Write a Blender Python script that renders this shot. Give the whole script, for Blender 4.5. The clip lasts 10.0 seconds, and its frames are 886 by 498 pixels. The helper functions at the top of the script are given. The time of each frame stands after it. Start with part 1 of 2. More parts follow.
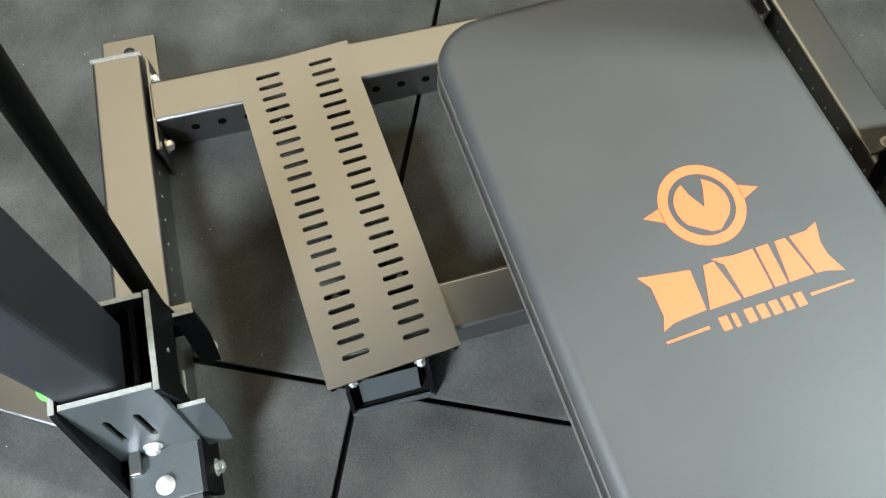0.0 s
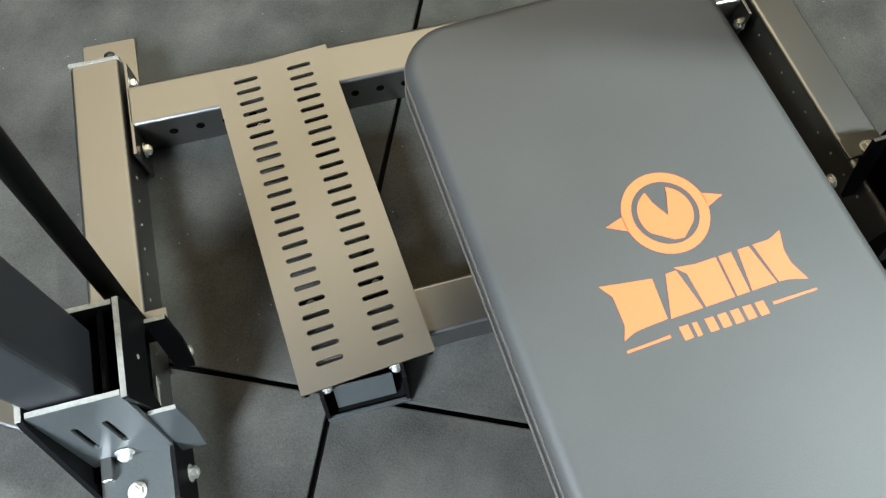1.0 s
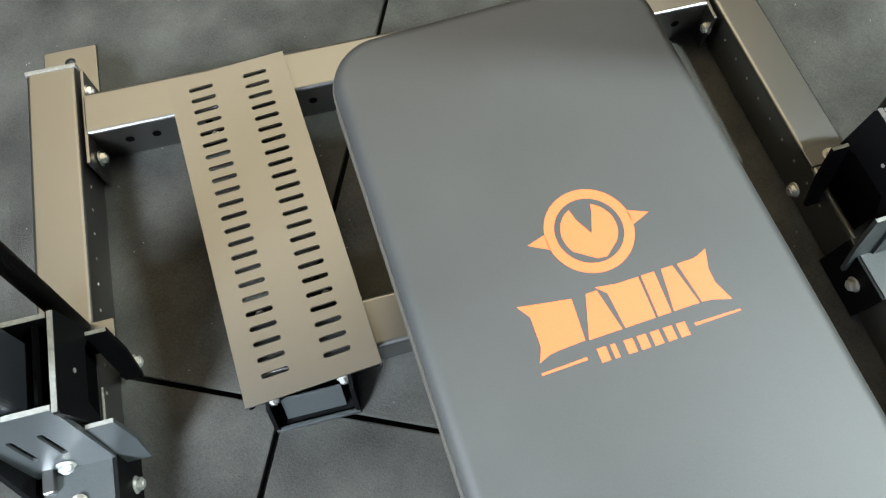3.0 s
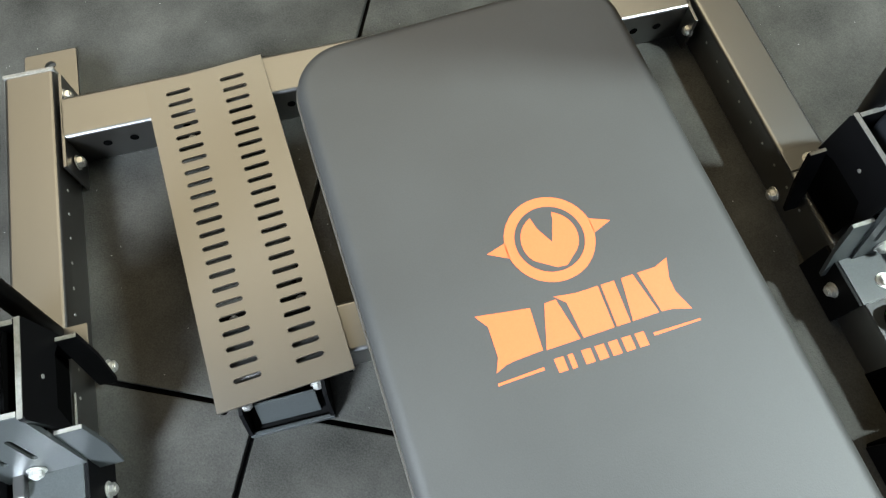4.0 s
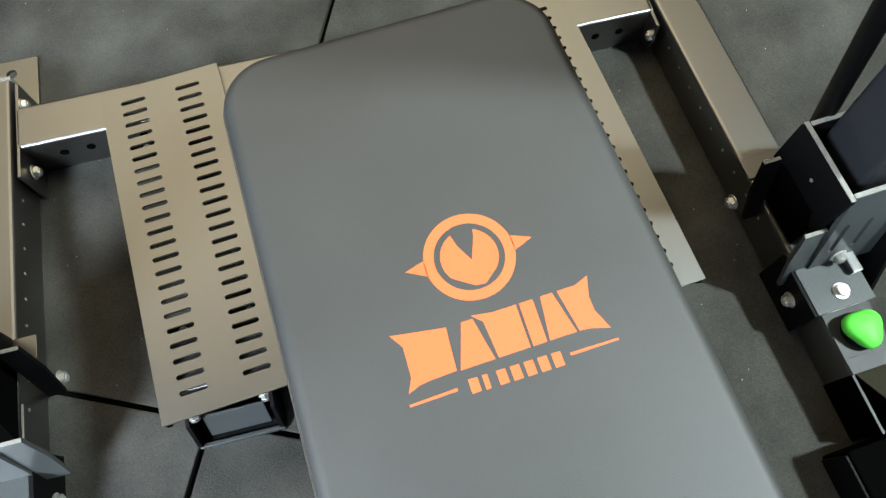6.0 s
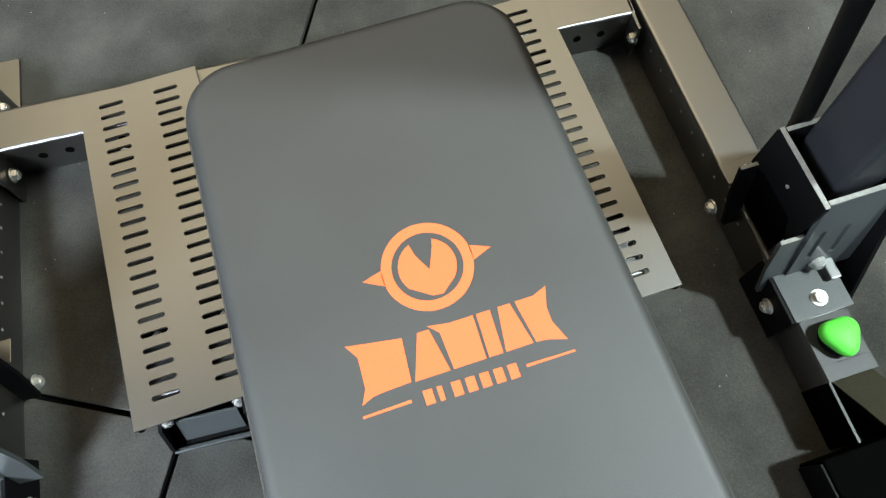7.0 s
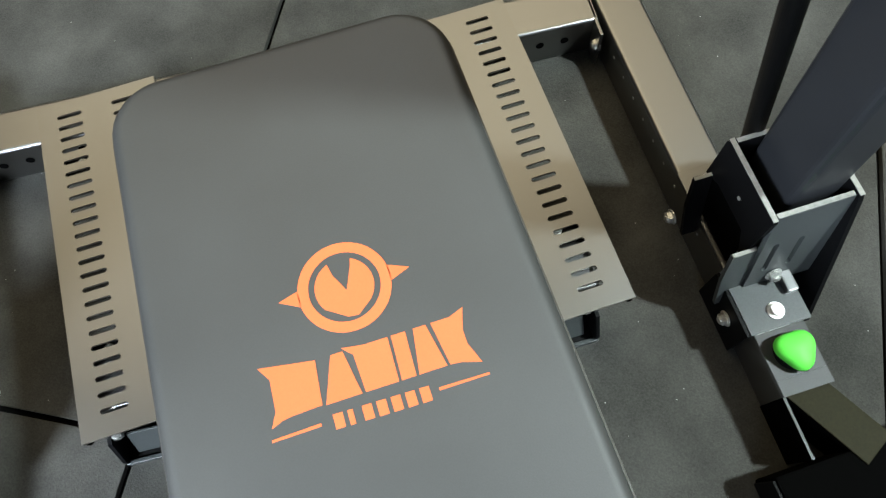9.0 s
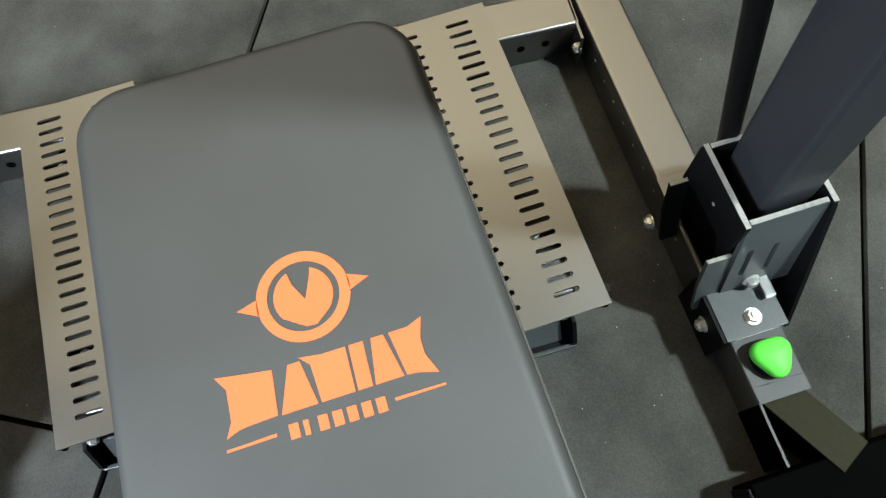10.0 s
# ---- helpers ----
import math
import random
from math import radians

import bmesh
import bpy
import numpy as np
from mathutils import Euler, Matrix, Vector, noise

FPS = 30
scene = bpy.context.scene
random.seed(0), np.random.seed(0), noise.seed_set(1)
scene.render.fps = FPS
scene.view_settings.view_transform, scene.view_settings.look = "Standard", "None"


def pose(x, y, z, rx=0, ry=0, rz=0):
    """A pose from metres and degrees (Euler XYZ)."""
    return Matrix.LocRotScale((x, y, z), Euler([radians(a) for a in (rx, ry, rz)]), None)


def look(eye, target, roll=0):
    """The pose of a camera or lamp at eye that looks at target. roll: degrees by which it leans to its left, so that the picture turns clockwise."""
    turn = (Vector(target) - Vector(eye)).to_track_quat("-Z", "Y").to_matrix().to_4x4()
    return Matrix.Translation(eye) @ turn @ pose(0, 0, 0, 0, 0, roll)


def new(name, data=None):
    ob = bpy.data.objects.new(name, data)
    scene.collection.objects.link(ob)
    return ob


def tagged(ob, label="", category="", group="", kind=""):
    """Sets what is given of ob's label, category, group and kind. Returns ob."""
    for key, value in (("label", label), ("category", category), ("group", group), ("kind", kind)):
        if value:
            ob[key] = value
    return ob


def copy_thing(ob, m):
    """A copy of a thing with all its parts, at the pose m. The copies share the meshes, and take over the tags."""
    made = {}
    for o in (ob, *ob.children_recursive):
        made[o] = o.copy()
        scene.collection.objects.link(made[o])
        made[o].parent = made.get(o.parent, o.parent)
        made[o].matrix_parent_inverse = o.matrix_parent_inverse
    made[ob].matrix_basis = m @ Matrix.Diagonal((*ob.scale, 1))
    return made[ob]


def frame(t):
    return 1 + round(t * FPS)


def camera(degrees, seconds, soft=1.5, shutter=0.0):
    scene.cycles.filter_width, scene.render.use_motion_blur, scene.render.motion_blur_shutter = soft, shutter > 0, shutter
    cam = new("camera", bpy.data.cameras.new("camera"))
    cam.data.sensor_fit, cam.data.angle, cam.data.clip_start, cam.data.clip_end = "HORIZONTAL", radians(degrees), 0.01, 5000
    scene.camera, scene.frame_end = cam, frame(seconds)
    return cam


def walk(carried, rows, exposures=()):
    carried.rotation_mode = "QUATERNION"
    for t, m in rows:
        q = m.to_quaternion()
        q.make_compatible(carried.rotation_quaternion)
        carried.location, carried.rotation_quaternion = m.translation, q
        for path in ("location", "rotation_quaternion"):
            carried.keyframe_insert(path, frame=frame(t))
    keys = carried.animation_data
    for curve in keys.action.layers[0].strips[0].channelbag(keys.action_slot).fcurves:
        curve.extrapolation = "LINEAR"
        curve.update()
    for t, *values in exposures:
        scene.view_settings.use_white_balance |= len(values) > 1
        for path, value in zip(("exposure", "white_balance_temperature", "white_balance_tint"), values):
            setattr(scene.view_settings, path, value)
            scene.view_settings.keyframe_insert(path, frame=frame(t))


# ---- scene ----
cam = camera(65.0, 10.0, soft=1.3)
PATH = [
    (0, (0.2037, -0.6759, 0.9809), (0.5588, 0.1806, -1.2761), 3.5),
    (0.5, (0.2208, -0.6783, 0.9833), (0.5734, 0.1793, -1.2749), 3.4),
    (1, (0.2403, -0.6795, 0.9833), (0.5893, 0.1757, -1.2761), 3.2),
    (1.5, (0.2611, -0.6808, 0.9833), (0.6015, 0.1732, -1.2761), 2.8),
    (2, (0.2818, -0.6820, 0.9845), (0.6149, 0.1708, -1.2773), 2.5),
    (2.5, (0.3038, -0.6832, 0.9833), (0.6246, 0.1696, -1.2798), 1.8),
    (4, (0.3672, -0.6881, 0.9833), (0.6612, 0.1635, -1.2847), 0.4),
    (4.5, (0.3867, -0.6893, 0.9833), (0.6747, 0.1623, -1.2847), 0.0),
    (5, (0.4099, -0.6905, 0.9833), (0.6856, 0.1586, -1.2871), -0.6),
    (5.5, (0.4294, -0.6930, 0.9833), (0.6978, 0.1586, -1.2883), -1.2),
    (7, (0.4941, -0.6966, 0.9821), (0.7308, 0.1525, -1.2932), -2.8),
    (7.5, (0.5148, -0.6978, 0.9821), (0.7393, 0.1501, -1.2944), -3.6),
    (8, (0.5368, -0.6991, 0.9809), (0.7515, 0.1513, -1.2969), -4.2),
    (8.5, (0.5575, -0.7003, 0.9809), (0.7588, 0.1513, -1.2969), -5.0),
    (9, (0.5807, -0.7015, 0.9797), (0.7686, 0.1513, -1.2981), -5.8),
    (9.5, (0.6002, -0.7027, 0.9784), (0.7808, 0.1513, -1.2993), -6.2),
    (10, (0.6222, -0.7052, 0.9784), (0.7893, 0.1513, -1.3005), -7.1),
]
walk(cam, [(t, look(eye, target, roll)) for t, eye, target, roll in PATH], [(0.0, 0.06), (2.5, 0.08), (4.0, 0.02), (5.0, -0.12), (10.0, -0.2)])

# ---- light ----
world = bpy.data.worlds.new("gym")
scene.world = world
world.use_nodes = True
bg = world.node_tree.nodes["Background"]
bg.inputs[0].default_value = (0.85, 0.92, 1.0, 1)
bg.inputs[1].default_value = 0.012


def lamp(name, eye, target, w, h, watts, colour):
    d = bpy.data.lights.new(name, "AREA")
    d.shape, d.size, d.size_y, d.energy, d.color = "RECTANGLE", w, h, watts, colour
    ob = new(name, d)
    ob.matrix_world = look(eye, target)
    return tagged(ob, "unseen rectangular lamp lighting the training hall", "lamp", kind="structure")


lamp("ceiling_lamp_far", (0.6, 2.2, 3.3), (0.6, 2.2, 0), 4.8, 3.2, 128, (1.0, 0.85, 0.56))
lamp("ceiling_lamp_right", (2.65, -1.25, 3.0), (0.9, -0.55, 0), 0.22, 0.22, 245, (0.83, 0.97, 0.97))
# no such lamp is known: added to brighten the left floor and front faces
lamp("fill_lamp_left", (-1.4, -1.6, 1.9), (-0.05, -0.55, 0.1), 0.7, 0.7, 225, (0.77, 0.89, 1.0))
# unseen lamp added in an invented wall opening, to brighten south-facing plates
lamp("south_fill_lamp", (-1.8, -5.98, 2.7), (-0.1, -0.45, 0.15), 3.2, 1.2, 140, (0.74, 0.86, 1.0))


# ---- materials ----
def mat(name, colour, rough=0.5, metal=0.0, vary=0.25, grain=300.0, bump=0.1, bump_dist=0.0006, blotch=6.0, spec=0.5, speck=None, coat=0.0, coat_ior=1.7, fineness=0.5):
    m = bpy.data.materials.new(name)
    m.use_nodes = True
    nt = m.node_tree
    n, l = nt.nodes, nt.links
    b = n["Principled BSDF"]
    geo = n.new("ShaderNodeTexCoord")
    info = n.new("ShaderNodeObjectInfo")
    off = n.new("ShaderNodeVectorMath")
    off.operation = "ADD"
    l.new(geo.outputs["Object"], off.inputs[0])
    l.new(info.outputs["Random"], off.inputs[1])
    big = n.new("ShaderNodeTexNoise")
    big.inputs["Scale"].default_value, big.inputs["Detail"].default_value = blotch, 6
    fine = n.new("ShaderNodeTexNoise")
    fine.inputs["Scale"].default_value, fine.inputs["Detail"].default_value = grain, 3
    for t in (big, fine):
        l.new(off.outputs[0], t.inputs["Vector"])
    mix = n.new("ShaderNodeMix")
    mix.inputs[0].default_value = fineness
    l.new(big.outputs[0], mix.inputs[2])
    l.new(fine.outputs[0], mix.inputs[3])
    ramp = n.new("ShaderNodeValToRGB")
    ramp.color_ramp.elements[0].position, ramp.color_ramp.elements[1].position = 0.3, 0.7
    lo, hi = 1 - vary, 1 + vary
    ramp.color_ramp.elements[0].color = tuple(c * lo for c in colour) + (1,)
    ramp.color_ramp.elements[1].color = tuple(min(1, c * hi) for c in colour) + (1,)
    l.new(mix.outputs[0], ramp.inputs[0])
    col = ramp.outputs[0]
    if speck:
        vor = n.new("ShaderNodeTexVoronoi")
        vor.inputs["Scale"].default_value = speck[0]
        l.new(geo.outputs["Object"], vor.inputs["Vector"])
        cut = n.new("ShaderNodeMath")
        cut.operation = "LESS_THAN"
        cut.inputs[1].default_value = speck[1]
        l.new(vor.outputs["Distance"], cut.inputs[0])
        mx = n.new("ShaderNodeMix")
        mx.data_type = "RGBA"
        l.new(cut.outputs[0], mx.inputs[0])
        l.new(col, mx.inputs[6])
        mx.inputs[7].default_value = (*speck[2], 1)
        col = mx.outputs[2]
    l.new(col, b.inputs["Base Color"])
    rr = n.new("ShaderNodeMapRange")
    rr.inputs["To Min"].default_value, rr.inputs["To Max"].default_value = max(0.02, rough - 0.08), min(1, rough + 0.08)
    l.new(big.outputs[0], rr.inputs[0])
    l.new(rr.outputs[0], b.inputs["Roughness"])
    b.inputs["Metallic"].default_value = metal
    b.inputs["Specular IOR Level"].default_value = spec
    b.inputs["Coat Weight"].default_value, b.inputs["Coat Roughness"].default_value = coat, 0.34
    b.inputs["Coat IOR"].default_value = coat_ior
    bp = n.new("ShaderNodeBump")
    bp.inputs["Strength"].default_value, bp.inputs["Distance"].default_value = bump, bump_dist
    l.new(fine.outputs[0], bp.inputs["Height"])
    l.new(bp.outputs[0], b.inputs["Normal"])
    return m


RUBBER = mat("black rubber granulate", (0.052, 0.051, 0.046), 0.85, vary=0.6, grain=420, bump=0.5, bump_dist=0.0016, blotch=9, spec=0.2, speck=(38, 0.03, (0.4, 0.4, 0.38)), fineness=0.35)
JOINT = mat("dark joint", (0.004, 0.004, 0.004), 0.95, spec=0.1)
PAINT = mat("black semi-gloss powder coat", (0.007, 0.006, 0.005), 0.35, vary=0.35, grain=900, bump=0.05, bump_dist=0.0003, blotch=9, spec=1.0, coat=1.0, coat_ior=2.2, fineness=0.3)
PLATE = mat("black semi-gloss powder coat of the plates", (0.042, 0.035, 0.025), 0.42, vary=0.25, grain=900, bump=0.05, bump_dist=0.0003, blotch=7, spec=1.0, coat=1.0, coat_ior=2.0, fineness=0.3)
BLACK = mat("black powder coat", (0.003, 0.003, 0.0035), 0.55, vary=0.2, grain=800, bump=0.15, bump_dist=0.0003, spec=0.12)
STEEL = mat("dark grey steel of lit plates", (0.050, 0.055, 0.056), 0.36, vary=0.25, grain=500, bump=0.08, bump_dist=0.0003)
EDGE = mat("pale grey edge and beam highlight", (0.24, 0.232, 0.21), 0.5, metal=0.2, vary=0.35, grain=200)
ZINC = mat("zinc plated steel", (0.78, 0.77, 0.74), 0.38, metal=0.8, vary=0.25, grain=300, bump=0.1)
VINYL = mat("black vinyl", (0.045, 0.0453, 0.044), 0.55, vary=0.2, grain=700, spec=0.5, bump=0.2, bump_dist=0.0004, blotch=5, fineness=0.25)
PIPING = mat("vinyl piping", (0.068, 0.062, 0.052), 0.5, vary=0.1, grain=500)
ORANGE = mat("orange print", (0.66, 0.135, 0.040), 0.55, vary=0.06, grain=500, bump=0.05)
GREEN = mat("bright green plastic", (0.13, 0.80, 0.08), 0.5, vary=0.05, grain=300, bump=0.05, spec=0.3)
POST = mat("black powder coat of the uprights", (0.015, 0.016, 0.019), 0.5, vary=0.25, grain=800, bump=0.1, bump_dist=0.0003, fineness=0.3)
SLEEVE = mat("dark grey sleeve and cover coat", (0.034, 0.034, 0.034), 0.5, vary=0.2, grain=500, spec=0.4)
OLIVE = mat("olive with warm light in it", (0.015, 0.013, 0.0035), 0.65, vary=0.3, grain=300, spec=0.15)
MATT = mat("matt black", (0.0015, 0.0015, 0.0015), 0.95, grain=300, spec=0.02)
# walls stay out of view; their tan is added for warm reflections on rims
WALLS = mat("tan bounce wall", (0.15, 0.125, 0.095), 0.8)


# ---- helpers for meshes ----
def part(name, bm, material, parent=None, label="", m=None, smooth=False):
    me = bpy.data.meshes.new(name)
    bmesh.ops.recalc_face_normals(bm, faces=bm.faces)
    bm.to_mesh(me)
    bm.free()
    me.materials.append(material)
    for p in me.polygons:
        p.use_smooth = smooth
    ob = new(name, me)
    if parent is not None:
        ob.parent = parent
    if m is not None:
        ob.matrix_basis = m
    if label:
        ob["label"] = label
    return ob


def empty(name, m, label, category, group="", kind=""):
    ob = new(name)
    ob.matrix_basis = m
    ob.empty_display_size = 0.02
    return tagged(ob, label, category, group, kind)


def bm_box(x0, x1, y0, y1, z0, z1, bevel=0.002, seg=2):
    bm = bmesh.new()
    bmesh.ops.create_cube(bm, size=1)
    for v in bm.verts:
        v.co = Vector((x0 + (v.co.x + 0.5) * (x1 - x0), y0 + (v.co.y + 0.5) * (y1 - y0), z0 + (v.co.z + 0.5) * (z1 - z0)))
    if bevel:
        bmesh.ops.bevel(bm, geom=bm.edges[:], offset=bevel, segments=seg, affect="EDGES", profile=0.6)
    return bm


def bm_prism(points, depth, bevel=0.0, seg=1):
    """An outline in the plane XY, made thick along +Z."""
    bm = bmesh.new()
    f = bm.faces.new([bm.verts.new((*p, 0)) for p in points])
    out = bmesh.ops.extrude_face_region(bm, geom=[f])
    bmesh.ops.translate(bm, vec=(0, 0, depth), verts=[v for v in out["geom"] if isinstance(v, bmesh.types.BMVert)])
    if bevel:
        bmesh.ops.bevel(bm, geom=[e for e in bm.edges if e.calc_face_angle(0) > 0.5], offset=bevel, segments=seg, affect="EDGES")
    return bm


def arc(cx, cy, r, a0, a1, n):
    return [(cx + r * math.cos(radians(a0 + (a1 - a0) * i / n)), cy + r * math.sin(radians(a0 + (a1 - a0) * i / n))) for i in range(n + 1)]


def rounded(x0, x1, y0, y1, r, n=5):
    return arc(x1 - r, y1 - r, r, 0, 90, n) + arc(x0 + r, y1 - r, r, 90, 180, n) + arc(x0 + r, y0 + r, r, 180, 270, n) + arc(x1 - r, y0 + r, r, 270, 360, n)


def bm_holed(outer, inner, depth):
    """A ring between two outlines with the same count of points, made thick along +Z."""
    bm = bmesh.new()
    a, b = [bm.verts.new((*p, 0)) for p in outer], [bm.verts.new((*p, 0)) for p in inner]
    n = len(a)
    fs = [bm.faces.new((a[i], a[(i + 1) % n], b[(i + 1) % n], b[i])) for i in range(n)]
    out = bmesh.ops.extrude_face_region(bm, geom=fs)
    bmesh.ops.translate(bm, vec=(0, 0, depth), verts=[v for v in out["geom"] if isinstance(v, bmesh.types.BMVert)])
    return bm


def bm_cyl(r, z0, z1, n=24, r2=None, bevel=0.0):
    bm = bmesh.new()
    bmesh.ops.create_cone(bm, cap_ends=True, segments=n, radius1=r, radius2=r if r2 is None else r2, depth=z1 - z0)
    bmesh.ops.translate(bm, vec=(0, 0, (z0 + z1) / 2), verts=bm.verts)
    if bevel:
        bmesh.ops.bevel(bm, geom=[e for e in bm.edges if e.calc_face_angle(0) > 1], offset=bevel, segments=2, affect="EDGES")
    return bm


def bm_tube(w, length, h, t=0.004, r=0.006):
    """A hollow box section along +Y, its lower left edge at the origin."""
    bm = bm_holed(rounded(0, w, 0, h, r), rounded(t, w - t, t, h - t, r * 0.5), length)
    bm.transform(Matrix(((1, 0, 0, 0), (0, 0, 1, 0), (0, 1, 0, 0), (0, 0, 0, 1))))
    return bm


BOLT = []


def bolt(m):
    """A zinc plated hexagon bolt with flange; its head points along +Z of m."""
    if not BOLT:
        e = empty("bolt", pose(0, 0, -5), "zinc plated hexagon bolt with washer", "bolt", "frame bolts")
        part("washer", bm_cyl(0.0145, 0, 0.0025, 28, bevel=0.0006), ZINC, e, smooth=False)
        part("head", bm_cyl(0.0112, 0.0025, 0.0115, 6, bevel=0.0012), ZINC, e)
        part("shank_end", bm_cyl(0.0062, 0.0115, 0.014, 16, bevel=0.0006), ZINC, e)
        BOLT.append(e)
        e.matrix_basis = m
        return e
    return copy_thing(BOLT[0], m)


# ---- structure ----
floor = part("floor", bm_box(-6, 7, -6, 7, -0.06, -0.012, 0), JOINT)
tagged(floor, "dark subfloor under black rubber floor tiles", "floor", kind="structure")
# rubber tiles, one metre square, turned to the frame
TILE_M = pose(0.1747, -0.4638, 0, 0, 0, -28.5)
tile_bm = bm_box(0.004, 1.001, 0.004, 1.001, -0.012, 0, 0.0025)
tile_mesh = None
for i in range(-5, 6):
    for j in range(-5, 6):
        m = TILE_M @ pose(i * 1.005, j * 1.005, 0)
        if tile_mesh is None:
            t = part("tile", tile_bm, RUBBER, floor, m=m)
            tile_mesh = t.data
        else:
            t = new("tile", tile_mesh)
            t.parent = floor
            t.matrix_basis = m
for name, box in (("wall_north", (-6.1, 7.1, 7, 7.1)), ("wall_west", (-6.1, -6, -6, 7)), ("wall_east", (7, 7.1, -6, 7))):
    tagged(part(name, bm_box(*box, -0.06, 3.6, 0), WALLS), "unseen plain tan wall of the training hall", "wall", kind="structure")
# high opening added to the unseen wall for the south lamp
bm = bmesh.new()
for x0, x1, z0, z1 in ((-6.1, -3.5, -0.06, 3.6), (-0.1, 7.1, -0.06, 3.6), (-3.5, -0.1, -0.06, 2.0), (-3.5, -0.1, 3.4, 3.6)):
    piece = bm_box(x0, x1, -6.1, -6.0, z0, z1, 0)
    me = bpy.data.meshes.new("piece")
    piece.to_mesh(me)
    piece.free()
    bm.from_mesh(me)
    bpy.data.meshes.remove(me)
tagged(part("wall_south", bm, WALLS), "unseen tan wall with a high opening added for the south lamp", "wall", kind="structure")
tagged(part("ceiling", bm_box(-6.1, 7.1, -6.1, 7.1, 3.6, 3.7, 0), WALLS), "unseen plain tan ceiling of the training hall", "ceiling", kind="structure")

# ---- machine frame ----
TOP = 0.078
W = 0.075
FAR_M = pose(0, 0.002, 0, 0, 0, -4.3)
LEFT_M = pose(-0.0055, 0, 0, 0, 0, -4.5)
RIGHT_M = pose(1.0155, 0, 0, 0, 0, -1.2)


def beam(name, m, w, length, label):
    e = empty(name, m, label, "beam", "base frame beams")
    part("tube", bm_tube(w, length, TOP), PAINT, e)
    return e


# far cross beam lies along X, so the tube is turned
far = beam("cross_beam", FAR_M @ pose(0.004, 0.0, 0, 0, 0, -90) @ pose(-0.074, 0, 0), 0.074, 1.004, "grey steel box beam on the rubber floor")
left = beam("side_beam", LEFT_M @ pose(-W, -0.692, 0), W, 0.822, "grey steel box beam with bolt holes on the floor")
right = beam("side_beam", RIGHT_M @ pose(0, -0.692, 0), 0.071, 0.762, "grey steel box beam with bolt holes on the floor")
near = beam("cross_beam", pose(0.165, -0.367, 0, 0, 0, -93.8) @ pose(-0.0005, 0, 0), 0.072, 0.68, "grey steel box beam under the foot plates")

# slotted foot plates
def foot_plate(m, label):
    e = empty("foot_plate", m, label, "foot plate", "slotted foot plates")
    w, l, t = 0.181, 0.520, 0.004
    cols, n = (0.047, 0.130), 23
    xs = [0, cols[0] - 0.026, cols[0] + 0.026, cols[1] - 0.026, cols[1] + 0.026, w]
    ys = [0] + [-0.0270 - 0.0200 * (k - 0.5) - 0.0000413 * (k - 0.5) ** 2 for k in range(n + 1)] + [-l]
    bm = bmesh.new()
    for i in range(5):
        for j in range(n + 2):
            x0, x1, y1, y0 = xs[i], xs[i + 1], ys[j], ys[j + 1]
            if i in (1, 3) and 1 <= j <= n:
                cx, cy = (x0 + x1) / 2, (y0 + y1) / 2
                r, hl = 0.0036, 0.0185 - 0.0036
                ring = arc(cx + hl, cy, r, -90, 90, 6) + arc(cx - hl, cy, r, 90, 270, 6)
                out = []
                for (px, py) in ring:
                    dx, dy = (px - cx) / (x1 - x0), (py - cy) / (y1 - y0)
                    k = 0.5 / max(abs(dx), abs(dy))
                    out.append((cx + (px - cx) * k, cy + (py - cy) * k))
                corner = [(x1, y0), (x1, y1), (x0, y1), (x0, y0)]
                for c in corner:
                    q = min(range(len(out)), key=lambda a: (out[a][0] - c[0]) ** 2 + (out[a][1] - c[1]) ** 2)
                    out[q] = c
                a, b = [bm.verts.new((*p, 0)) for p in out], [bm.verts.new((*p, 0)) for p in ring]
                k = len(a)
                for q in range(k):
                    bm.faces.new((a[q], a[(q + 1) % k], b[(q + 1) % k], b[q]))
            else:
                bm.faces.new([bm.verts.new((*p, 0)) for p in ((x0, y0), (x1, y0), (x1, y1), (x0, y1))])
    bmesh.ops.remove_doubles(bm, verts=bm.verts, dist=0.0002)
    out = bmesh.ops.extrude_face_region(bm, geom=bm.faces[:])
    bmesh.ops.translate(bm, vec=(0, 0, -t), verts=[v for v in out["geom"] if isinstance(v, bmesh.types.BMVert)])
    part("tread", bm, PLATE, e, "grey plate with two rows of slots")
    for x in (0, w - t):
        part("flange", bm_box(x, x + t, -l, 0, -0.0115, -t, 0.001), PLATE, e)
    for y in (-0.42, -0.125):
        part("strap", bm_box(t, w - t, y, y + 0.045, -0.026, -0.0192, 0.001), BLACK, e)
    for x in (0.006, w - 0.006):
        part("rubber_foot", bm_cyl(0.0055, -0.0135, -t, 14, bevel=0.001), MATT, e, m=pose(x, -l + 0.0045, 0))
    return e


pl = foot_plate(pose(0.137, 0.0455, 0.0895, 0, 0, 0.4), "grey steel foot plate with two rows of slots on the beams")
pr = foot_plate(pose(0.6915, 0.005, 0.0895, 0, 0, 0.3), "grey steel foot plate with two rows of slots on the beams")


# ---- bench pad ----
pad = empty("bench_pad", pose(0, 0, 0), "black vinyl bench pad with orange print, standing between foot plates", "bench")


def taper(x, y):
    """Widens the pad a little towards its near end, to fit the camera's view."""
    return 0.5325 + (x - 0.5325) * (1 + 0.045 * (-0.226 - y))


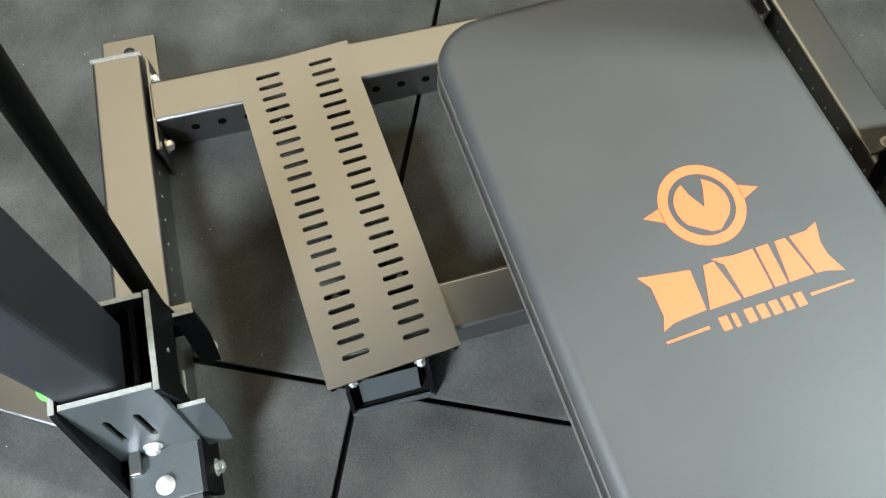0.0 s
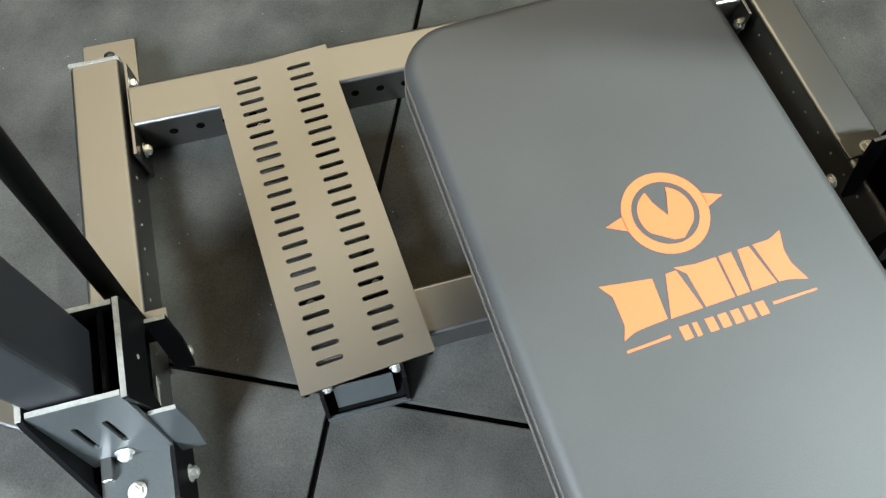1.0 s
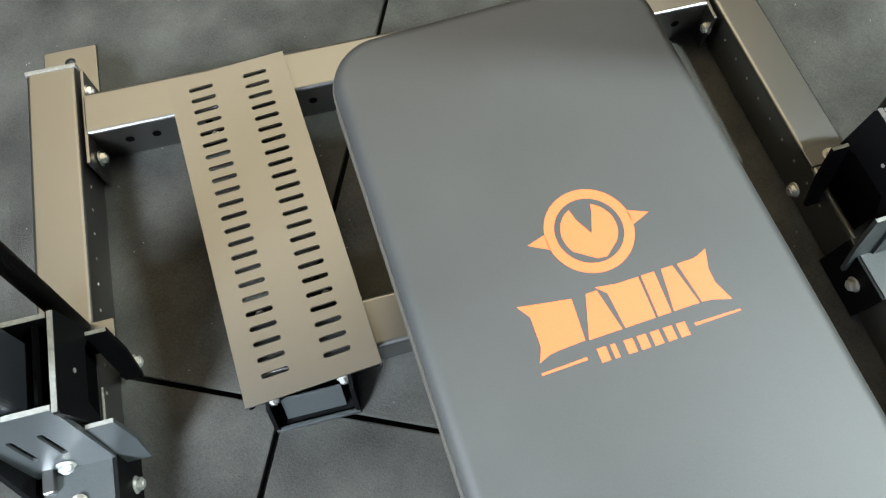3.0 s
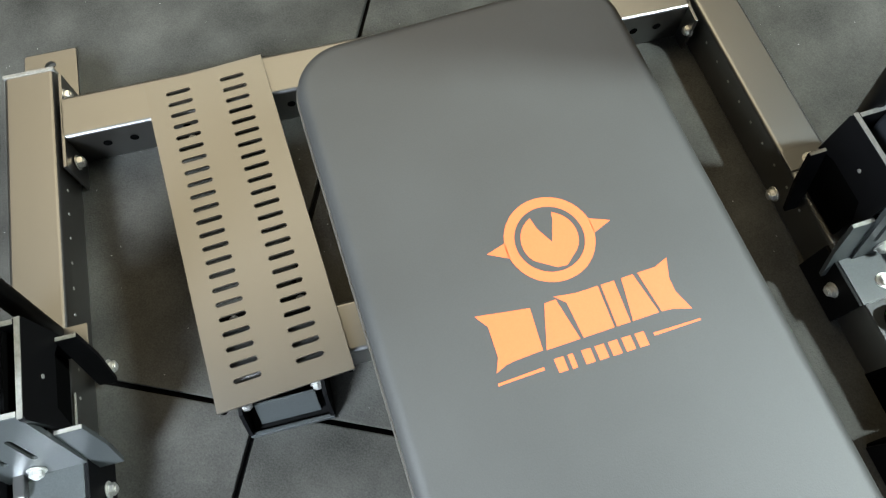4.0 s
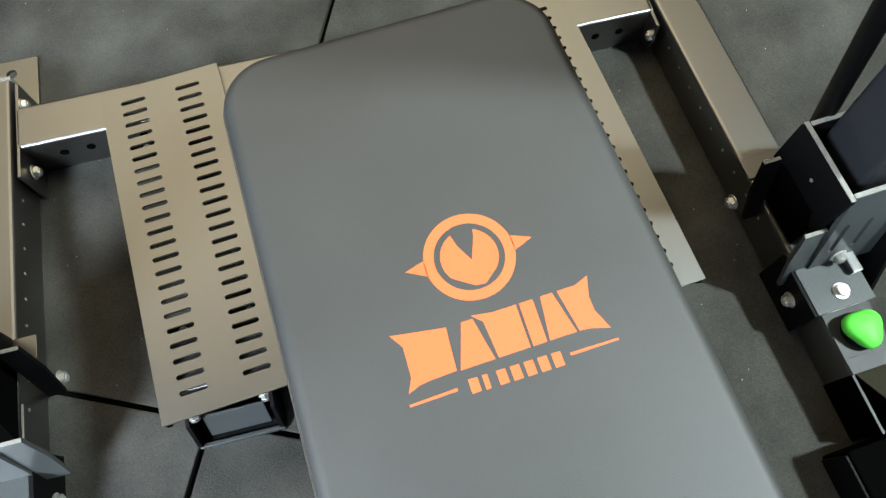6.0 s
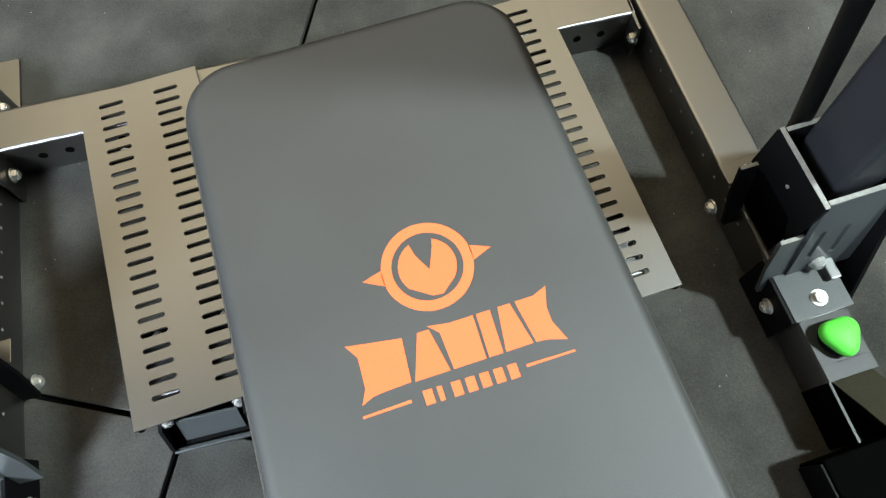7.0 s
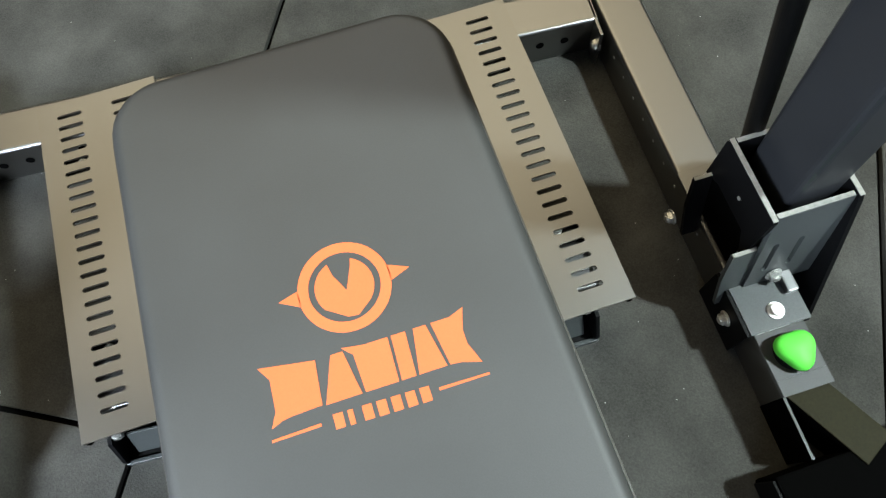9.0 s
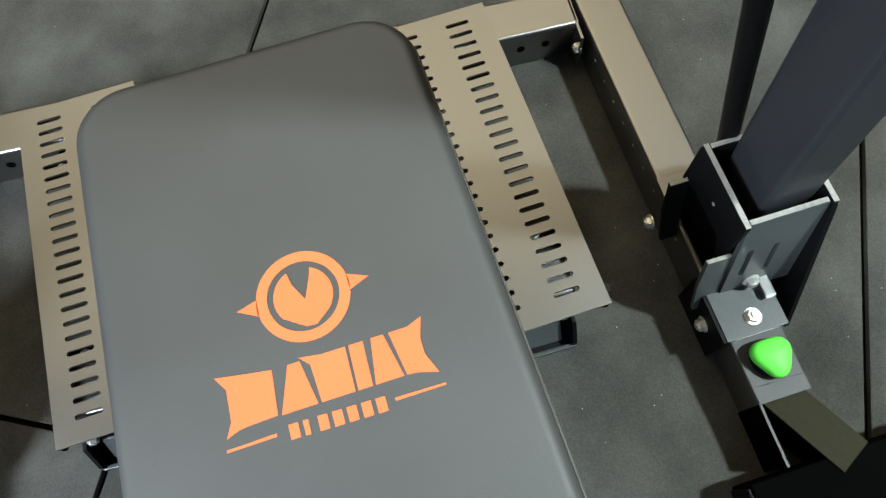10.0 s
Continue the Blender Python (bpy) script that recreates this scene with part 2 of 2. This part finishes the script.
def slab(x0, x1, y0, y1, z0, z1, r, edge, seg=5):
    bm = bm_prism([(taper(x, y), y) for x, y in rounded(x0, x1, y0, y1, r, 10)], z1 - z0)
    bmesh.ops.translate(bm, vec=(0, 0, z0), verts=bm.verts)
    rim = [e for e in bm.edges if all(abs(v.co.z - z1) < 1e-5 for v in e.verts)]
    bmesh.ops.bevel(bm, geom=rim, offset=edge, segments=seg, affect="EDGES", profile=0.5)
    return bm


PX0, PX1, PY0, PY1, PZ = 0.3575, 0.7040, -1.1, -0.219, 0.406
part("cushion", slab(PX0, PX1, PY0, PY1, PZ - 0.045, PZ, 0.055, 0.015, 8), VINYL, pad, smooth=True)
part("backing_board", slab(PX0 + 0.006, PX1 - 0.006, PY0 + 0.006, PY1 - 0.006, PZ - 0.057, PZ - 0.045, 0.052, 0.002), BLACK, pad)
part("support_post", bm_box(0.5, 0.57, -0.45, -0.38, TOP, PZ - 0.057, 0.004), BLACK, pad)
part("support_post", bm_box(0.5, 0.57, -1.05, -0.98, 0, PZ - 0.057, 0.004), BLACK, pad)


def piping(z, grow, r):
    cu = bpy.data.curves.new("piping", "CURVE")
    cu.dimensions, cu.bevel_depth, cu.bevel_resolution = "3D", r, 2
    pts = rounded(PX0 - grow, PX1 + grow, PY0 - grow, PY1 + grow, 0.058 + grow, 10)
    sp = cu.splines.new("POLY")
    sp.points.add(len(pts) - 1)
    for p, (x, y) in zip(sp.points, pts):
        p.co = (taper(x, y), y, z, 1)
    sp.use_cyclic_u = True
    cu.materials.append(PIPING)
    ob = new("piping", cu)
    ob.parent = pad
    return ob


piping(PZ - 0.0165, 0.0005, 0.0016)
piping(PZ - 0.043, 0.0005, 0.0016)


def flat(points, name):
    bm = bm_prism(points, 0.0006)
    bmesh.ops.translate(bm, vec=(0, 0, PZ - 0.0001), verts=bm.verts)
    return part(name, bm, ORANGE, pad, "flat orange print on vinyl")


EX, EY = 0.536, -0.4925
ring = bm_holed(arc(EX, EY, 0.0412, 0, 352.5, 47), arc(EX, EY, 0.0318, 0, 352.5, 47), 0.0006)
bmesh.ops.translate(ring, vec=(0, 0, PZ - 0.0001), verts=ring.verts)
part("emblem_ring", ring, ORANGE, pad, "flat orange print on vinyl")
flat([(EX - 0.0402, EY + 0.0085), (EX - 0.0585, EY + 0.0035), (EX - 0.0405, EY - 0.0065)], "emblem_point")
flat([(EX + 0.0402, EY + 0.0075), (EX + 0.0590, EY - 0.0005), (EX + 0.0405, EY - 0.0075)], "emblem_point")
shield = arc(EX, EY, 0.0262, 112, 215, 10) + [(EX - 0.0035, EY - 0.0275), (EX + 0.0055, EY - 0.0285)] + arc(EX, EY, 0.0262, 318, 425, 10) + [(EX + 0.0095, EY + 0.017), (EX + 0.001, EY - 0.004), (EX - 0.0075, EY + 0.013)]
flat(shield, "emblem_shield")
# the word mark as plain blocks
T, B = -0.5475, -0.5865
for pts in (
    [(0.4475, -0.5395), (0.468, -0.543), (0.4955, T), (0.4925, B + 0.001), (0.467, B), (0.459, B - 0.001), (0.4485, -0.5915), (0.4545, -0.579), (0.4555, -0.552)],
    [(0.509, T), (0.5195, T), (0.5265, B), (0.4955, B)],
    [(0.519, -0.5445), (0.5385, T), (0.559, T), (0.558, B), (0.5295, B), (0.5275, -0.553)],
    [(0.562, T), (0.5745, T), (0.573, B), (0.5605, B)],
    [(0.5815, T), (0.5925, T), (0.6, B), (0.5755, B)],
    [(0.597, T), (0.614, T), (0.6275, -0.5425), (0.6215, -0.561), (0.6215, -0.574), (0.6285, -0.5925), (0.612, -0.5875), (0.6025, B)],
):
    flat(pts, "print_block")
for k in range(7):
    x = 0.4985 + 0.0122 * k
    w = 0.0045 if k in (1,) else 0.0082
    flat([(x, -0.5955 - 0.0003 * k), (x + w, -0.5957 - 0.0003 * k), (x + w, -0.6080 - 0.0003 * k), (x, -0.6080 - 0.0003 * k)], "print_bar")
flat([(0.4465, -0.6000), (0.488, -0.5992), (0.488, -0.6018), (0.4465, -0.6022)], "print_line")
flat([(0.5875, -0.6015), (0.631, -0.6025), (0.631, -0.6043), (0.5875, -0.6042)], "print_line")


# ---- uprights and their brackets ----
def vertical(points, t, axis):
    """A plate from an outline of (along, height); axis x: it stands across X, its outline along Y; axis y: along X."""
    bm = bm_prism(points, t)
    if axis == "x":
        bm.transform(Matrix(((0, 0, 1, 0), (1, 0, 0, 0), (0, 1, 0, 0), (0, 0, 0, 1))))
    else:
        bm.transform(Matrix(((1, 0, 0, 0), (0, 0, -1, 0), (0, 1, 0, 0), (0, 0, 0, 1))))
    return bm


def shifted(bm, x=0.0, y=0.0, z=0.0):
    bmesh.ops.translate(bm, vec=(x, y, z), verts=bm.verts)
    return bm


def slotted_front(mirror):
    """Front plate, 99 mm wide, with two upright slots; in the plane XZ."""
    bm = bmesh.new()
    us = [0.0, 0.027, 0.049, 0.061, 0.083, 0.099] if mirror else [0.0, 0.008, 0.030, 0.042, 0.064, 0.099]
    zs = [0.074, 0.116, 0.198, 0.235] if mirror else [0.074, 0.104, 0.186, 0.235]
    for i in range(5):
        for j in range(3):
            u0, u1, z0, z1 = us[i], us[i + 1], zs[j], zs[j + 1]
            if i in (1, 3) and j == 1:
                cu, cz, r, hl = (u0 + u1) / 2, (z0 + z1) / 2, 0.004, 0.0265
                ringp = arc(cu, cz + hl, r, 0, 180, 6) + arc(cu, cz - hl, r, 180, 360, 6)
                out = [(u1, cz), (u1, z1), (u1 - 0.004, z1), (cu, z1), (cu, z1), (u0 + 0.004, z1), (u0, z1), (u0, z0), (u0 + 0.004, z0), (cu, z0), (cu, z0), (u1 - 0.004, z0), (u1, z0), (u1, cz)]
                a, b = [bm.verts.new((p[0], 0, p[1])) for p in out], [bm.verts.new((p[0], 0, p[1])) for p in ringp]
                for q in range(14):
                    bm.faces.new((a[q], a[(q + 1) % 14], b[(q + 1) % 14], b[q]))
            else:
                bm.faces.new([bm.verts.new((p[0], 0, p[1])) for p in ((u0, z0), (u1, z0), (u1, z1), (u0, z1))])
    bmesh.ops.remove_doubles(bm, verts=bm.verts, dist=0.0002)
    bmesh.ops.dissolve_degenerate(bm, dist=0.0001, edges=bm.edges)
    bmesh.ops.recalc_face_normals(bm, faces=bm.faces)
    out = bmesh.ops.extrude_face_region(bm, geom=bm.faces[:])
    bmesh.ops.translate(bm, vec=(0, 0.007, 0), verts=[v for v in out["geom"] if isinstance(v, bmesh.types.BMVert)])
    return bm


def flip(bm, mirror):
    if mirror:
        bm.transform(Matrix.Diagonal((-1, 1, 1, 1)))
        bmesh.ops.reverse_faces(bm, faces=bm.faces)
    return bm


def lean(bm):
    """The front plates stand out towards their foot."""
    for v in bm.verts:
        v.co.y -= (0.236 - v.co.z) * 0.224
    return bm


def bracket(m, mirror, inset):
    """Box of steel plates round the foot of an upright; origin at the near inner corner, X points outwards."""
    e = empty("upright_bracket", m, "black steel plate bracket bolted over the side beam", "bracket", "upright brackets")

    def add(name, bm, material, label=""):
        return part(name, flip(bm, mirror), material, e, label)

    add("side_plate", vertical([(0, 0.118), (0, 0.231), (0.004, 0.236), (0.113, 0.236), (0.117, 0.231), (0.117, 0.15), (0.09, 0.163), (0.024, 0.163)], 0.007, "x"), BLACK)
    add("plate_edge", bm_box(0.0004, 0.0066, 0.001, 0.116, 0.2362, 0.2372, 0.0), EDGE, "pale grey plate edge")
    # lighter grey than the near-black sides: front light put into the colour
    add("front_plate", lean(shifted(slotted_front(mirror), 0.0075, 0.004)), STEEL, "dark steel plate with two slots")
    add("plate_edge", bm_box(0.0085, 0.1055, 0.0046, 0.0104, 0.2352, 0.2362, 0.0), EDGE, "pale grey plate edge")
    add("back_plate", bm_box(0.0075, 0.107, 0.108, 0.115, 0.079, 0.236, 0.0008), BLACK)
    add("plate_edge", bm_box(0.0085, 0.1055, 0.1086, 0.1144, 0.2362, 0.2372, 0.0), EDGE, "pale grey plate edge")
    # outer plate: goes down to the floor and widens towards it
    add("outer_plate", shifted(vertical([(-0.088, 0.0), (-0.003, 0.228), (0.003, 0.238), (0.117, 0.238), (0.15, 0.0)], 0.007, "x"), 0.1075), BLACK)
    add("plate_edge", bm_box(0.1079, 0.1141, 0.001, 0.116, 0.2382, 0.2392, 0.0), EDGE, "pale grey plate edge")
    # dark sheet added for the shade inside; the beam's edge strip below it
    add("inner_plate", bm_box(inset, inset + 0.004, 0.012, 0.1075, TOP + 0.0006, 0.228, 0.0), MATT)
    # highlight along the beam's edge, put into a pale strip
    add("beam_edge", bm_box(inset - 0.007, inset - 0.004, 0.014, 0.062, TOP + 0.0004, TOP + 0.0014, 0.0), EDGE, "beam edge highlight as a pale grey strip")
    # two lugs that lean out towards their foot; back one's shade is painted black
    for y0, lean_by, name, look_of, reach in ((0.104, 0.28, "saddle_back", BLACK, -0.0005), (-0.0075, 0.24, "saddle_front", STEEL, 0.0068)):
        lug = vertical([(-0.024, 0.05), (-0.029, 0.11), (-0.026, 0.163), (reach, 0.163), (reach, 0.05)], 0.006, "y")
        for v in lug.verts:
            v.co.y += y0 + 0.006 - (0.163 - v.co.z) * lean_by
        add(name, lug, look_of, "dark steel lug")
        add("plate_edge", bm_box(-0.0255, reach - 0.0005, y0 + 0.0006, y0 + 0.0054, 0.1632, 0.164, 0.0), EDGE, "pale grey plate edge")
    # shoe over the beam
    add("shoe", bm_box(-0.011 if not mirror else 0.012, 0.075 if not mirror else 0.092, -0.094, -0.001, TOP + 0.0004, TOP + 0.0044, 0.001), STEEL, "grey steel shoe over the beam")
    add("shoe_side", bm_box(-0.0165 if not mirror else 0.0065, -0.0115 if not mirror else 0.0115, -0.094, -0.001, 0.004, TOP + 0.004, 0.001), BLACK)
    add("saddle_top", bm_box(-0.004, 0.05, 0.1185, 0.152, TOP + 0.0004, TOP + 0.0034, 0.001), PAINT)
    add("rivet", shifted(vertical(arc(0.055, 0.194, 0.0028, 0, 345, 23), 0.001, "x"), -0.001), ZINC, "small bright rivet")
    add("sleeve", bm_box(-0.006 if not mirror else 0.014, 0.064 if not mirror else 0.084, -0.157, -0.0945, TOP + 0.0004, TOP + 0.0016, 0.0004), SLEEVE, "thin grey cover on the beam")
    # added sheet whose dull grey hides the lamp's reflection on the beam end
    add("end_sleeve", bm_box(-0.006 if not mirror else 0.014, 0.064 if not mirror else 0.084, -0.178, -0.1571, TOP + 0.0004, TOP + 0.0016, 0.0004), SLEEVE, "thin grey cover on the beam")
    add("stop_block", bm_box(0.056 if not mirror else 0.078, 0.072 if not mirror else 0.092, -0.056, -0.026, TOP + 0.0046, TOP + 0.016, 0.002), PAINT, "pale grey block")
    return e


def upright(m, mirror):
    e = empty("upright", m, "black square steel upright leaning inwards in a bracket", "upright", "uprights")
    bm = bm_prism(rounded(0, 0.070, 0, 0.085, 0.009, 4), 2.1)
    for v in bm.verts:
        v.co.x -= v.co.z * 0.1
    part("post", flip(bm, mirror), POST, e)
    part("base_plate", bm_box(-0.002 if not mirror else -0.072, 0.072 if not mirror else 0.002, 0.004, 0.084, -0.0, 0.006, 0.001), BLACK, e)
    return e


RB = pose(1.009, -0.515, 0, 0, 0, -0.6)
LB = pose(-0.016, -0.449, 0, 0, 0, -4.2)
bracket(RB, False, 0.004)
bracket(LB, True, 0.024)
upright(RB @ pose(0.0495, 0.020, TOP), False)
upright(LB @ pose(-0.0570, 0.014, TOP), True)


def rod(foot, head, r=0.0125):
    d = Vector(head) - Vector(foot)
    q = d.to_track_quat("Z", "Y").to_matrix().to_4x4()
    ob = part("guide_rod", bm_cyl(r, 0, d.length, 28), BLACK, None, m=Matrix.Translation(foot) @ q, smooth=True)
    return tagged(ob, "round black steel rod leaning behind an upright", "rod", "guide rods")


rod((1.0906, -0.39, 0.079), (0.69, -0.39, 1.6))
rod((-0.0445, -0.30, 0.079), (0.150, -0.30, 1.6))

# ---- beam ends, knobs ----
def knob(m):
    e = empty("clamp_knob", m, "bright green three-sided plastic knob on the beam end", "knob", "clamp knobs")
    tri = []
    for k in range(48):
        a = radians(7.5 * k)
        q = 0.0256 * (1 + 0.115 * math.cos(3 * a - radians(270)))
        tri.append((q * math.cos(a), q * math.sin(a)))
    bm = bmesh.new()
    rings = []
    for k in range(9):
        f = k / 8
        scale, z = (0.9 + 0.1 * min(1, 4 * f)) * (1 - f ** 4) ** 0.5, 0.020 * f
        if k < 8:
            rings.append([bm.verts.new((x * scale, y * scale, z)) for x, y in tri])
    top = bm.verts.new((0, 0, 0.020))
    n = len(tri)
    for lo, hi in zip(rings, rings[1:]):
        for q in range(n):
            bm.faces.new((lo[q], lo[(q + 1) % n], hi[(q + 1) % n], hi[q]))
    for q in range(n):
        bm.faces.new((rings[-1][q], rings[-1][(q + 1) % n], top))
    bm.faces.new(rings[0][::-1])
    part("grip", shifted(bm, 0, 0, 0.010), GREEN, e, smooth=True)
    part("collar", bm_cyl(0.024, 0, 0.010, 28, r2=0.020), BLACK, e, "black plastic collar")
    return e


knob(pose(1.037, -0.643, TOP, 0, 0, 60))
KL = LEFT_M @ pose(-0.037, -0.64, TOP, 0, 0, -10)
knob(KL)
side = empty("side_foot", pose(-0.118, -0.458, 0, 0, 0, 56), "tan steel foot tube beside the upright", "beam", "base frame beams")
part("tube", shifted(bm_tube(0.085, 0.32, TOP), 0, 0, 0), PAINT, side)
knob(pose(-0.180, -0.350, TOP, 0, 0, 20))

# outrigger that leaves the beam's end at an angle
OUT = empty("outrigger", pose(1.032, -0.692, 0, 0, 0, 27.5), "dark steel outrigger tube on the floor", "beam", "base frame beams")
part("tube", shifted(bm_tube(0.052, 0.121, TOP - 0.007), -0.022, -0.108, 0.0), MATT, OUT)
# warm light on the tube's top is painted as an olive strip and lip
part("top_strip", bm_box(-0.0215, 0.0295, -0.1075, 0.0125, TOP - 0.0068, TOP - 0.0048, 0.0006), OLIVE, OUT, "top face with warm light in its olive")
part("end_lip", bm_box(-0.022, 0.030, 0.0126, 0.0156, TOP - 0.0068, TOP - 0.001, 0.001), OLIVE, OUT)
part("end_gusset", bm_box(0.0, 0.004, -0.08, -0.0005, 0.0, TOP - 0.003, 0.001), MATT, right)
part("gusset_edge", bm_box(0.0003, 0.0037, -0.079, -0.001, TOP - 0.003, TOP - 0.002, 0.0), SLEEVE, right, "grey gusset edge")

# ---- fittings ----
# end flanges of the far beam and the foot tab of the left beam
part("end_flange", bm_box(0.0015, 0.0065, -0.05, 0.118, 0.004, TOP, 0.001), PAINT, far, m=far.matrix_basis.inverted() @ FAR_M)
part("end_flange", bm_box(1.0025, 1.0075, -0.03, 0.10, 0.004, TOP, 0.001), PAINT, far, m=far.matrix_basis.inverted() @ FAR_M)
part("end_cap", bm_box(-0.001, W + 0.001, 0.8221, 0.829, 0.003, TOP + 0.0015, 0.0015), EDGE, left, "pale welded end plate")
part("foot_tab", shifted(bm_holed(rounded(-0.004, W + 0.006, 0.81, 0.922, 0.004, 5), arc(W * 0.5, 0.895, 0.009, 45, 390, 23), 0.006), 0, 0, 0.0), PAINT, left, "floor tab with a bolt hole")

# rows of holes in the beams: flat discs, matt black for the shade inside
for x in [0.055 + 0.041 * k for k in range(23)]:
    part("hole", bm_cyl(0.0066, 0, 0.0008, 18), MATT, far, m=far.matrix_basis.inverted() @ FAR_M @ pose(x, -0.0005, 0.044, 90))
for k in range(9):
    part("hole", bm_cyl(0.0024, 0, 0.0008, 12), ZINC, left, m=pose(W - 0.0004, 0.62 - 0.0395 * k, 0.052, 0, 90))
    part("hole", bm_cyl(0.0024, 0, 0.0008, 12), ZINC, right, m=pose(0.0004, 0.56 - 0.0395 * k, 0.052, 0, -90))


def foot_bracket(m):
    e = empty("foot_bracket", m, "dark steel channel bracket under a foot plate", "bracket", "foot brackets")
    part("base", bm_box(0, 0.116, 0.006, 0.085, 0.0, 0.005, 0.001), BLACK, e)
    part("front_lip", bm_box(0, 0.116, 0, 0.006, 0.0, 0.012, 0.0012), STEEL, e, "grey front lip")
    for x in (0.0, 0.111):
        part("cheek", vertical_plate(x), BLACK, e)
    # one tube: its dark top and lit face are put into two colours
    part("tube_end", bm_box(0.016, 0.100, 0.050, 0.085, 0.005, 0.052, 0.003), MATT, e)
    face = bm_box(0.017, 0.099, 0.014, 0.017, 0.010, 0.046, 0.0006)
    for v in face.verts:
        v.co.y += (v.co.z - 0.010) * 0.55
    part("end_face", face, STEEL, e, "grey steel end face of the tube")
    return e


def vertical_plate(x):
    """A cheek, cut down towards its front."""
    bm = bm_prism([(0.002, 0.005), (0.002, 0.022), (0.022, 0.062), (0.085, 0.068), (0.085, 0.005)], 0.005)
    bm.transform(Matrix(((0, 0, 1, x), (1, 0, 0, 0), (0, 1, 0, 0), (0, 0, 0, 1))))
    return bm


foot_bracket(pose(0.1585, -0.501, 0, 0, 0, -4.6))
foot_bracket(pose(0.711, -0.536, 0, 0, 0, -2))

for m in (
    pose(0.171, -0.463, 0.056, 90) @ Matrix.Scale(0.8, 4), pose(0.267, -0.468, 0.056, 90) @ Matrix.Scale(0.8, 4), pose(0.816, -0.500, 0.056, 90) @ Matrix.Scale(0.8, 4),
    pose(0.184, -0.354, 0.0705) @ Matrix.Scale(0.6, 4), pose(0.277, -0.354, 0.0705) @ Matrix.Scale(0.6, 4), pose(0.186, -0.057, 0.0705) @ Matrix.Scale(0.6, 4), pose(0.816, -0.386, 0.0705) @ Matrix.Scale(0.6, 4),
    pose(0.0065, -0.024, 0.045, 0, 90, -4), pose(0.012, 0.085, 0.066, 0, 90, -4),
    pose(1.002, -0.095, 0.045, 0, -90), pose(1.042, -0.387, TOP + 0.0034),
    LB @ pose(0.006, 0.100, 0.03, 0, 90), RB @ pose(-0.0235, 0.104, 0.048, 0, -90),
    LB @ pose(-0.0065, -0.062, 0.03, 0, 90), RB @ pose(-0.0165, -0.057, 0.048, 0, -90),
    LB @ pose(-0.060, -0.0275, 0.098, 77.4), RB @ pose(0.046, -0.0275, 0.098, 77.4),
    LB @ pose(-0.055, -0.075, TOP + 0.0044), RB @ pose(0.034, -0.072, TOP + 0.0044),
):
    bolt(m)

base = empty("base_box", pose(0.95, -0.776, 0), "black steel base box on the rubber floor", "base")
part("box", bm_box(0, 0.5, -0.34, 0, 0, 0.07, 0.004), MATT, base)
part("end_cap", bm_box(-0.004, 0.0, -0.336, -0.004, 0.004, 0.066, 0.001), BLACK, base)
